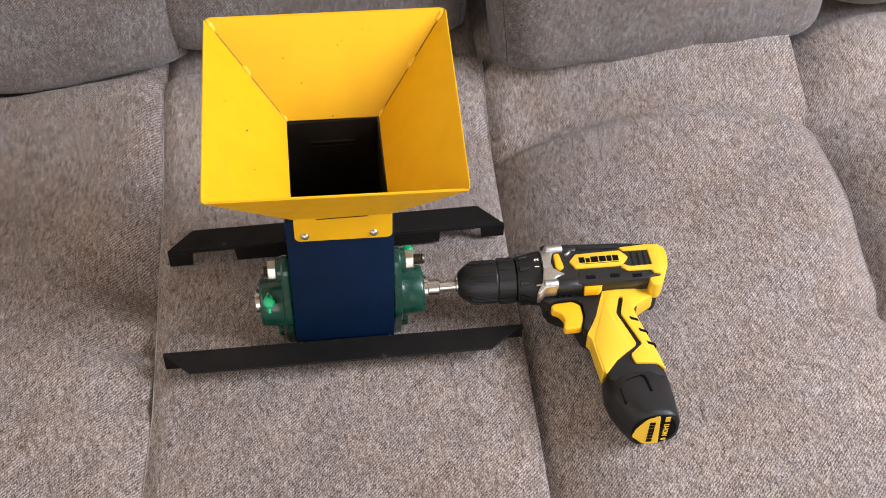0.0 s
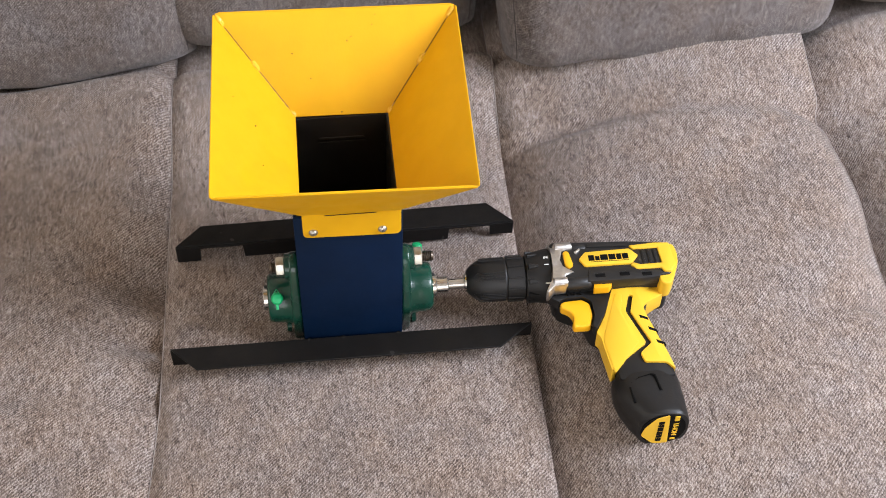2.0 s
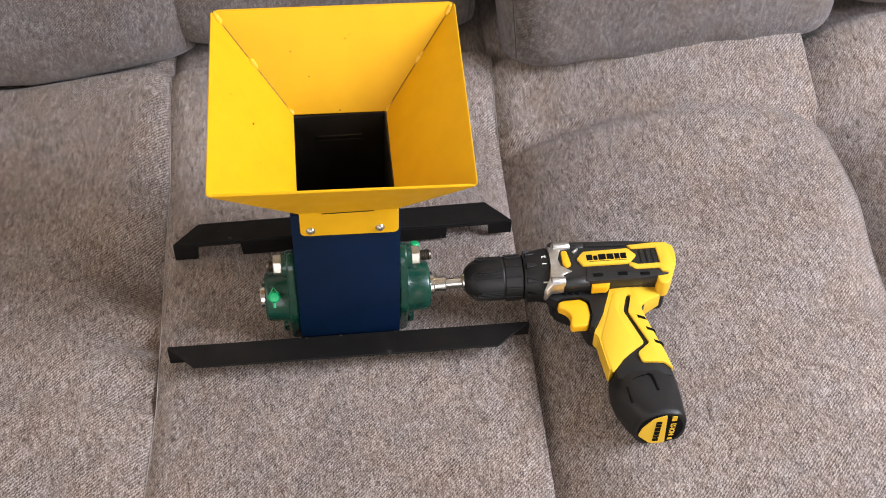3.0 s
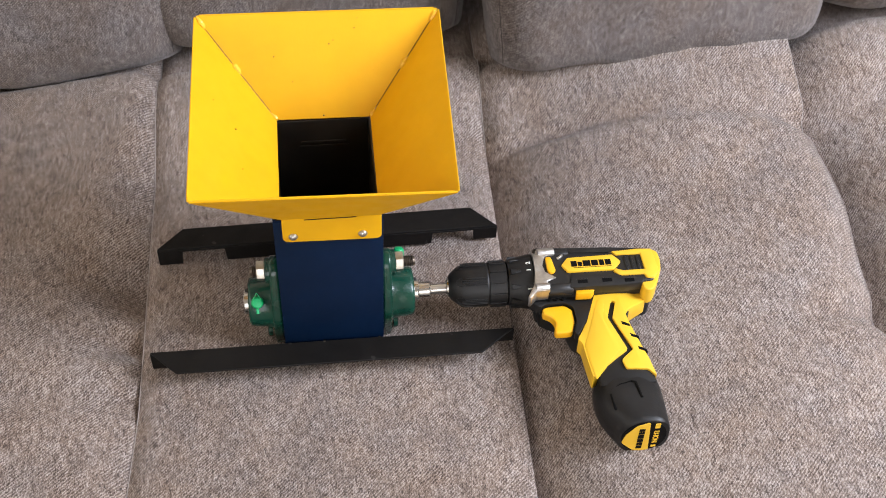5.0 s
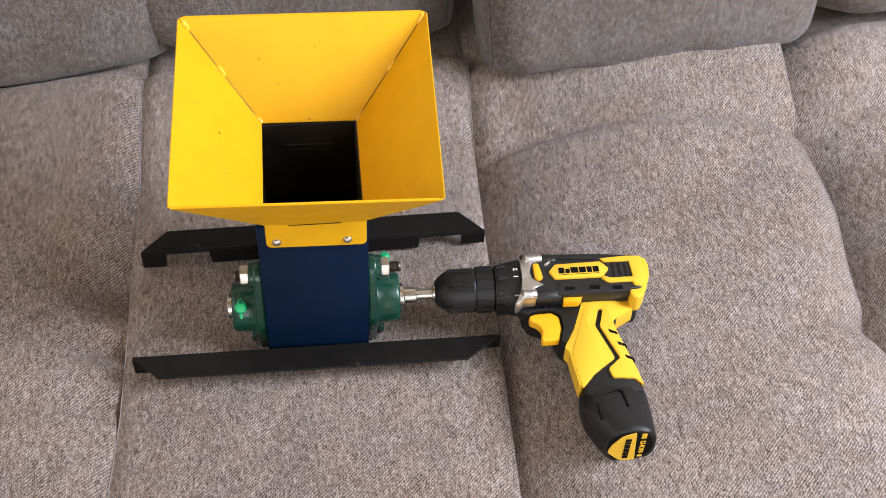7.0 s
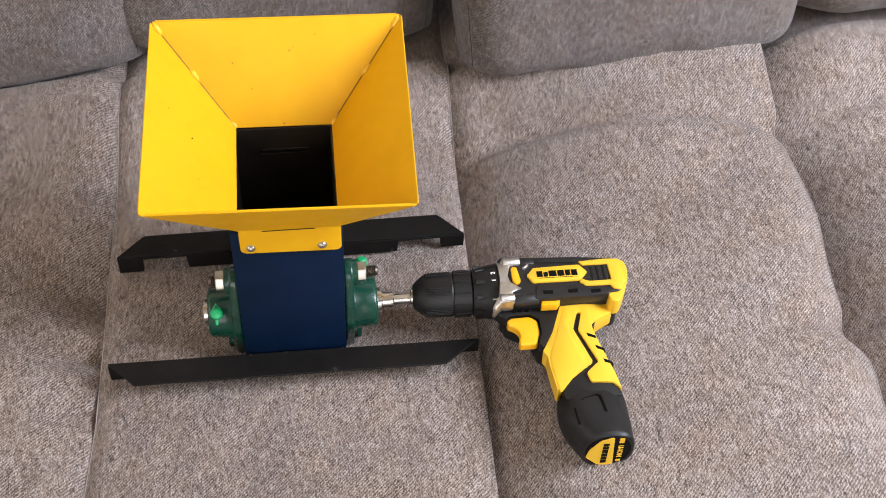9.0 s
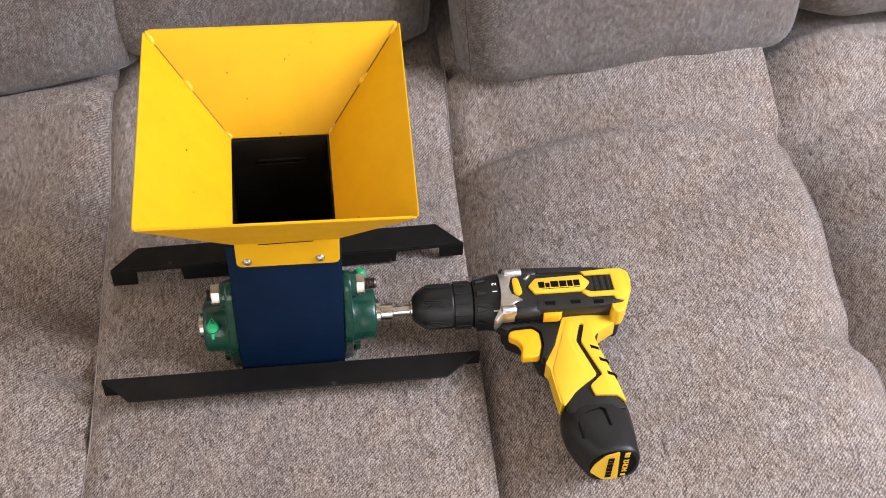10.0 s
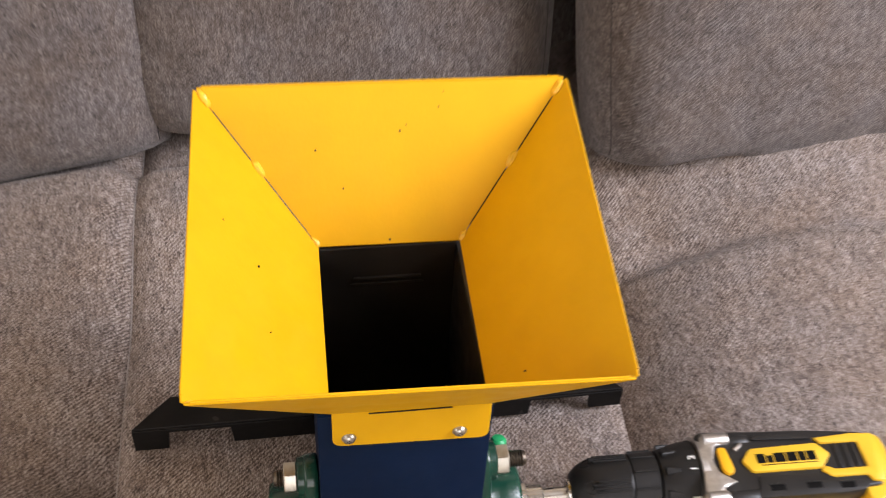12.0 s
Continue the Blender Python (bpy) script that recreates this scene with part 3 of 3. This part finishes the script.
# ---- drill ----
def drill():
    d = empty("cordless_drill", pose(0.119, 0.034, 0.058, 0, -1.5, -2), "yellow and black cordless drill lying on its side", "drill")

    def add(name, bm, mat, parent=d, label="", smooth=35):
        return part(name, bm, mat, parent, label, smooth, local=True)

    # keyless chuck with its jaws ring, flutes and knurled band
    chuck = add("chuck", lathe([(0.0005, 0.0085), (0.0008, 0.0102), (0.0030, 0.0136), (0.0080, 0.0180), (0.0150, 0.0210), (0.0230, 0.0222),
                                (0.0400, 0.0227), (0.0412, 0.0219), (0.0420, 0.0219)], None, 56), TOOL_BLACK, d, "ribbed black keyless chuck")
    add("jaw_ring", lathe([(-0.0012, 0.0058), (-0.0016, 0.0075), (-0.0008, 0.0088), (0.0012, 0.0092)], None, 28), STEEL, chuck)
    band = add("grip_band", lathe([(0.0420, 0.0216), (0.0424, 0.0227), (0.0596, 0.0232), (0.0602, 0.0216)], None, 56), TOOL_BLACK, chuck)
    for k in range(12):
        a = Euler((radians(30 * k + 8), 0, 0)).to_matrix().to_4x4()
        bm = box(0.0428, 0.0590, -0.0007, 0.0007, 0.0216, 0.0241, 0.0003, 1)
        bmesh.ops.transform(bm, matrix=a, verts=bm.verts)
        add("rib", bm, TOOL_BLACK, band)
    for k in range(6):
        for s in (-9, -3, 3, 9):
            a = Euler((radians(60 * k + s + 30), 0, 0)).to_matrix().to_4x4()
            bm = box(0.0165 - 0.003 * (abs(s) < 5), 0.0395, -0.0006, 0.0006, 0.0200, 0.0233, 0.0004, 1)
            bmesh.ops.transform(bm, matrix=a, verts=bm.verts)
            add("flute", bm, TOOL_BLACK, chuck)
        # arch that closes each group of flutes towards the nose
        turn = Euler((radians(60 * k + 30), 0, 0)).to_matrix().to_4x4()
        arch = [turn @ Euler((radians(13 * math.cos(radians(t))), 0, 0)).to_matrix().to_4x4() @ Vector((0.0135 - 0.0055 * math.sin(radians(t)), 0, 0.0208 - 0.0030 * math.sin(radians(t)))) for t in range(0, 181, 20)]
        add("flute_arch", tube(arch, 0.0006, 6), TOOL_BLACK, chuck)
    # clutch collar, wider towards the gear case
    collar = add("clutch_collar", lathe([(0.0600, 0.0190), (0.0612, 0.0195), (0.0616, 0.0232), (0.0640, 0.0240), (0.0760, 0.0272), (0.0860, 0.0288), (0.0875, 0.0280), (0.0905, 0.0280)], None, 56), TOOL_BLACK, d, "black torque collar with white numbers")
    for k in range(10):
        a = Euler((radians(36 * k + 14), 0, 0)).to_matrix().to_4x4()
        bm = prism([(0.0635, -0.0030), (0.0740, -0.0012), (0.0740, 0.0012), (0.0635, 0.0030)], 0.0225, 0.0268, "xyz", 0.0006, 1)
        bmesh.ops.transform(bm, matrix=a, verts=bm.verts)
        add("rib", bm, TOOL_BLACK, collar)

    def lettering(text, size, m, mat, parent, name="number"):
        cu = bpy.data.curves.new(name, "FONT")
        cu.body, cu.size, cu.extrude, cu.align_x, cu.align_y, cu.offset = text, size, 0.0002, "CENTER", "CENTER", size * 0.02
        tmp = new(name, cu)
        bpy.context.view_layer.update()
        me = bpy.data.meshes.new_from_object(tmp.evaluated_get(bpy.context.evaluated_depsgraph_get()))
        bpy.data.objects.remove(tmp)
        bm = bmesh.new()
        bm.from_mesh(me)
        bpy.data.meshes.remove(me)
        bmesh.ops.transform(bm, matrix=m, verts=bm.verts)
        return add(name, bm, mat, parent)

    for text, a in (("2", -2), ("1", 15)):
        m = Euler((radians(a), 0, 0)).to_matrix().to_4x4() @ Matrix.Translation((0.0820, 0, 0.02875)) @ Euler((0, radians(-8), radians(90))).to_matrix().to_4x4()
        lettering(text, 0.0062, m, WHITE_INK, collar)
    for a in (54,):
        bm = box(0.0795, 0.0850, -0.0007, 0.0007, 0.0282, 0.02885)
        bmesh.ops.transform(bm, matrix=Euler((radians(a), 0, 0)).to_matrix().to_4x4(), verts=bm.verts)
        add("mark", bm, WHITE_INK, collar)

    # black motor housing and grip core
    house = add("housing", prism(rounded([(0.0880, 0.022), (0.130, 0.0195), (0.165, 0.0180), (0.208, 0.013), (0.208, -0.030), (0.150, -0.034), (0.0880, -0.033)], 0.006),
                                 -0.030, 0.0280, "xyz", 0.0105, 4), TOOL_GREY, d, "matt black motor housing")
    def crowned(poly, lo, hi, width, drop=0.0042, segs=3):
        """A plate of the grip: flat outline, face rounded over across the grip."""
        bm = prism(poly, lo, hi, "xyz", width, segs)
        foot, across = Vector((0.150, -0.04, 0)), Vector((1.0, 0.09, 0)).normalized()
        for k in range(-5, 8):
            geom = bm.verts[:] + bm.edges[:] + bm.faces[:]
            bmesh.ops.bisect_plane(bm, geom=geom, dist=1e-6, plane_co=foot + across * 0.0065 * k, plane_no=across)
        for v in bm.verts:
            if v.co.z > lo + 0.5 * (hi - lo):
                v.co.z -= drop * min(1.3, ((v.co - foot).dot(across) - 0.006) ** 2 / 0.0009)
        return bm

    core = add("grip_core", crowned(rounded([(0.0900, -0.012), (0.0900, -0.0400), (0.1000, -0.0470), (0.1140, -0.0540), (0.1190, -0.0740), (0.1285, -0.0820),
                                             (0.1320, -0.1000), (0.1350, -0.1400), (0.1890, -0.1400), (0.1810, -0.0937), (0.1740, -0.0588), (0.1840, -0.0450), (0.1930, -0.030), (0.1930, -0.012)], 0.003),
                                    -0.024, 0.0108, 0.0060), TOOL_BLACK, d)
    add("shoulder", prism(rounded([(0.0810, -0.022), (0.0800, -0.0360), (0.0865, -0.0415), (0.0902, -0.0445), (0.0908, -0.0430), (0.0955, -0.0405), (0.1145, -0.0395), (0.1230, -0.0460), (0.1235, -0.0630), (0.1190, -0.0770),
                                   (0.1220, -0.0810), (0.1330, -0.0640), (0.1500, -0.0225)], 0.003),
                          0.000, 0.0118, "xyz", 0.0040, 3), TOOL_BLACK, core)
    for u in (0.1000, 0.1065, 0.1130):
        add("pin", lathe([(-0.001, 0.0015), (0.0009, 0.0015), (0.0010, 0.0006)], Matrix.Translation((u, -0.0365, 0.0135)) @ Euler((0, radians(-90), 0)).to_matrix().to_4x4(), 12), TOOL_DARK, core)

    # ribs of the housing round the gear-case screws, and the slots below the badge
    for u0, u1, v in ((0.108, 0.126, 0.0135), (0.0985, 0.124, -0.0305)):
        add("screw_barrel", lathe([(u0, 0.0058), (u0 + 0.001, 0.0064), (u1 - 0.002, 0.0064), (u1, 0.0050)], Matrix.Translation((0, v, 0.0225)), 24), TOOL_GREY, house)
    add("spine", prism(rounded([(0.126, 0.0110), (0.168, 0.0090), (0.160, 0.0135), (0.128, 0.0155)], 0.002), 0.020, 0.0295, "xyz", 0.0015, 2), TOOL_GREY, house)
    add("side_plate", prism(rounded([(0.1235, -0.0180), (0.168, -0.0190), (0.178, -0.0255), (0.197, -0.0260), (0.194, -0.0330), (0.176, -0.0350), (0.120, -0.0345)], 0.002),
                            0.018, 0.0290, "xyz", 0.0018, 2), TOOL_GREY, house)
    for u, v in ((0.1335, -0.0275), (0.1585, -0.0275), (0.1810, -0.0292)):
        add("slot", box(u - 0.0050, u + 0.0050, v - 0.0026, v + 0.0020, 0.0280, 0.0294, 0.0004, 1), TOOL_DARK, house)
        add("slot_lip", box(u - 0.0056, u + 0.0056, v + 0.0020, v + 0.0027, 0.0282, 0.0297, 0.0002, 1), TOOL_GREY, house)

    # alloy gear case with two screw lugs
    plate = [(0.0915, 0.0175), (0.1095, 0.0175), (0.1085, 0.0105), (0.1000, 0.0085), (0.0962, -0.0030), (0.0980, -0.0120), (0.1085, -0.0205),
             (0.0985, -0.0245), (0.0985, -0.0365), (0.0855, -0.0375), (0.0790, -0.0450), (0.0762, -0.0435), (0.0845, -0.0280), (0.0875, -0.0100), (0.0885, 0.0040)]
    gear = add("gear_case", prism(plate, 0.0140, 0.0292, "xyz", 0.0012, 2), CAST, d, "bare cast-alloy gear case")
    add("gear_ring", lathe([(0.0872, 0.0290), (0.0876, 0.0312), (0.0922, 0.0312), (0.0926, 0.0290)], None, 48), CAST, gear)
    for u0, u1, v, w in ((0.0925, 0.1105, 0.0145, 0.0265), (0.0850, 0.0995, -0.0315, 0.0265)):
        lug = add("screw_lug", lathe([(u0, 0.0040), (u0 + 0.001, 0.0052), (u1 - 0.001, 0.0052), (u1, 0.0046)], Matrix.Translation((0, v, w)), 24), CAST, gear)
        add("screw", lathe([(u0 - 0.001, 0.0022), (u0 + 0.0008, 0.0024)], Matrix.Translation((0, v, w)), 14), TOOL_DARK, lug)

    # yellow pieces: mode button, badge, tab, rear frame and cap
    add("button", prism(rounded([(0.1000, 0.0060), (0.1060, 0.0062), (0.1085, -0.0130), (0.1035, -0.0160), (0.1000, -0.0120)], 0.003), 0.024, 0.0308, "xyz", 0.0012, 2), TOOL_ORANGE, d, "yellow slide button")
    add("latch", prism([(0.1115, 0.0050), (0.1180, 0.0098), (0.1190, 0.0080), (0.1135, 0.0030)], 0.026, 0.0302, "xyz", 0.0006, 1), CAST, house)
    badge = add("badge", prism(rounded([(0.1150, -0.0055), (0.1225, 0.0034), (0.1690, 0.0048), (0.1765, -0.0050), (0.1680, -0.0150), (0.1200, -0.0150)], 0.0015), 0.025, 0.0306, "xyz", 0.0010, 2), TOOL_YELLOW, d, "yellow hexagonal badge with a dark word mark")
    u = 0.1250
    for w, h in ((0.0060, 0.0075), (0.0044, 0.0058), (0.0078, 0.0075), (0.0070, 0.0075), (0.0052, 0.0075), (0.0062, 0.0075)):
        add("word_mark", box(u, u + w, -0.0092, -0.0092 + h, 0.0300, 0.0308), TOOL_DARK, badge)
        u += w + 0.0009
    add("underline", box(0.1270, 0.1660, -0.0110, -0.0104, 0.0300, 0.0308), TOOL_DARK, badge)
    add("tab", prism(rounded([(0.1305, -0.0275), (0.1470, -0.0265), (0.1460, -0.0330), (0.1415, -0.0392), (0.1255, -0.0392), (0.1270, -0.0320)], 0.0015), 0.014, 0.0235, "xyz", 0.0010, 2), TOOL_ORANGE, d, "yellow direction switch")
    cap = add("rear_cap", prism(rounded([(0.1975, 0.0125), (0.2110, 0.0132), (0.2172, 0.0095), (0.2186, -0.0010), (0.2165, -0.0150), (0.2095, -0.0310), (0.2040, -0.0405), (0.1980, -0.0415), (0.1940, -0.0380), (0.1935, -0.0300), (0.1975, -0.0200)], 0.004),
                                0.0040, 0.0262, "xyz", 0.0075, 5), TOOL_YELLOW, d, "glossy yellow rear cap")
    add("rear_frame", prism([(0.1690, 0.0092), (0.1960, 0.0110), (0.2110, 0.0100), (0.2130, -0.0200), (0.2060, -0.0285), (0.1990, -0.0275), (0.1970, -0.0225), (0.1720, -0.0225), (0.1665, -0.0165), (0.1700, -0.0135), (0.1765, -0.0168),
                             (0.1990, -0.0165), (0.1985, 0.0045), (0.1725, 0.0045)], 0.0200, 0.0302, "xyz", 0.0012, 2), TOOL_YELLOW, cap)
    vent = add("vent", prism([(0.1755, 0.0044), (0.1984, 0.0044), (0.1989, -0.0164), (0.1780, -0.0164), (0.1772, -0.0060)], 0.0200, 0.0268, "xyz"), TOOL_DARK, d)
    for k in range(3):
        add("louvre", box(0.1800 + 0.0062 * k, 0.1832 + 0.0062 * k, -0.0160, 0.0040, 0.0255, 0.0290, 0.0010, 2), TOOL_BLACK, vent)

    # yellow grip shell, split by the black zigzag slot
    outline = [(0.1495, -0.0240), (0.1335, -0.0640), (0.1215, -0.0835), (0.1252, -0.0890), (0.1258, -0.1000), (0.1288, -0.1300), (0.1668, -0.1032), (0.1541, -0.0634), (0.1614, -0.0420), (0.1656, -0.0430), (0.1590, -0.0638),
               (0.1725, -0.1030), (0.1588, -0.1150), (0.1613, -0.1255), (0.1822, -0.1265), (0.1897, -0.1345), (0.1862, -0.1150), (0.1804, -0.0937), (0.1747, -0.0693), (0.1732, -0.0588), (0.1757, -0.0546), (0.1831, -0.0491),
               (0.1985, -0.0395), (0.2005, -0.0218), (0.1753, -0.0240)]
    shell = add("grip_shell", crowned(rounded(outline, 0.0022, 3), -0.0120, 0.0135, 0.0030), TOOL_YELLOW, d, "yellow moulded grip shell")
    add("raised_pad", crowned(rounded([(0.1480, -0.0390), (0.1548, -0.0410), (0.1493, -0.0640), (0.1600, -0.1015), (0.1310, -0.1340), (0.1275, -0.1050), (0.1270, -0.0920), (0.1360, -0.0700)], 0.003), 0.008, 0.01392, 0.0004, segs=2), TOOL_YELLOW, shell)
    for u, v in ((0.1708, -0.0712), (0.1770, -0.0862), (0.1818, -0.1022)):
        add("slit", crowned([(u - 0.0046, v + 0.0030), (u + 0.0038, v - 0.0006), (u + 0.0046, v - 0.0042), (u - 0.0036, v - 0.0014)], 0.006, 0.0138, 0.0003, segs=1), TOOL_DARK, shell)
    # trigger with a hollowed front
    trig = [(0.0913, -0.0445), (0.0958, -0.0420), (0.1140, -0.0411), (0.1214, -0.0470), (0.1219, -0.0620), (0.1175, -0.0752), (0.1010, -0.0755), (0.0998, -0.0715), (0.1022, -0.0640), (0.1004, -0.0572), (0.0965, -0.0530), (0.0912, -0.0505)]
    add("trigger", prism(rounded(trig, 0.003, 4), -0.0010, 0.0095, "xyz", 0.0030, 4), TOOL_ORANGE, d, "orange-yellow trigger")

    # battery: tapered black pack with latch grooves and an end label
    bm = bmesh.new()
    rings = []
    for v, uc, hw, w0, w1 in ((-0.1270, 0.1610, 0.0315, -0.0370, 0.0090), (-0.1420, 0.1615, 0.0328, -0.0385, 0.0122), (-0.1500, 0.1617, 0.0328, -0.0390, 0.0130), (-0.1600, 0.1628, 0.0318, -0.0395, 0.0134), (-0.1720, 0.1656, 0.0285, -0.0405, 0.0138), (-0.1810, 0.1682, 0.0257, -0.0405, 0.0140), (-0.1845, 0.1692, 0.0246, -0.0400, 0.0136), (-0.1862, 0.1697, 0.0232, -0.0385, 0.0122)):
        ring = []
        for k in range(36):
            t = 2 * math.pi * k / 36
            c, s = math.cos(t), math.sin(t)
            du = hw * math.copysign(abs(c) ** 0.74, c)
            dw = (w1 - w0) / 2 * math.copysign(abs(s) ** 0.74, s)
            ring.append(bm.verts.new((uc + du, v + 0.20 * du * smoothstep(-0.150, -0.130, v), (w0 + w1) / 2 + dw)))
        rings.append(ring)
    for p, q in zip(rings, rings[1:]):
        for k in range(36):
            bm.faces.new((p[k], p[(k + 1) % 36], q[(k + 1) % 36], q[k]))
    bm.faces.new(rings[0])
    bm.faces.new(rings[-1])
    bat = add("battery_pack", bm, TOOL_BLACK, d, "matt black slide-in battery pack", 50)
    for pts in (((0.1417, -0.1518, 0.0093), (0.1429, -0.1689, 0.0090)), ((0.1630, -0.1398, 0.0122), (0.1668, -0.1420, 0.0128), (0.1692, -0.1598, 0.0134))):
        add("latch_groove", tube(pts, 0.0013, 8), TOOL_DARK, bat)
    edge = [(0.1417, -0.1518), (0.1428, -0.1475), (0.1514, -0.1426), (0.1630, -0.1398)]
    add("latch_edge", tube([(u, v, w) for (u, v), w in zip(edge, (0.0092, 0.0098, 0.0117, 0.0122))], 0.0006, 6), TOOL_DARK, bat)
    # end face: black insert, yellow label, lettering
    end = -0.1861
    face = [(0.1690 + 0.0218 * math.cos(radians(15 * k)), -0.0128 + 0.0242 * math.sin(radians(15 * k))) for k in range(24)]
    tip = add("end_label", prism(face, end - 0.0010, end + 0.0020, "xzy", 0.0004, 1), TOOL_DARK, bat)
    yel = [(0.1480, -0.0200), (0.1507, -0.0074), (0.1600, 0.0070), (0.1722, 0.0118), (0.1757, -0.0366), (0.1607, -0.0345)]
    add("label", prism(rounded(yel, 0.003), end - 0.0016, end, "xzy", 0.0003, 1), TOOL_YELLOW, tip, "yellow label half")
    z = 0.0020
    for h in (0.0042, 0.0034, 0.0062, 0.0052, 0.0040, 0.0046):
        add("word_mark", box(0.1630, 0.1685, end - 0.0020, end - 0.0012, z - h, z), TOOL_DARK, tip)
        z -= h + 0.0010
    m = Matrix.Translation((0.1798, end - 0.0014, -0.0130)) @ Euler((radians(90), radians(90), 0)).to_matrix().to_4x4()
    lettering("LI-ION", 0.0070, m, TOOL_YELLOW, tip, "lettering")
    for z0, z1 in ((0.0015, 0.0045), (0.0055, 0.0085), (-0.0300, -0.0275)):
        add("small_print", box(0.1775, 0.1822, end - 0.0016, end - 0.0008, z0, z1), TOOL_YELLOW, tip)
    return d


drill()
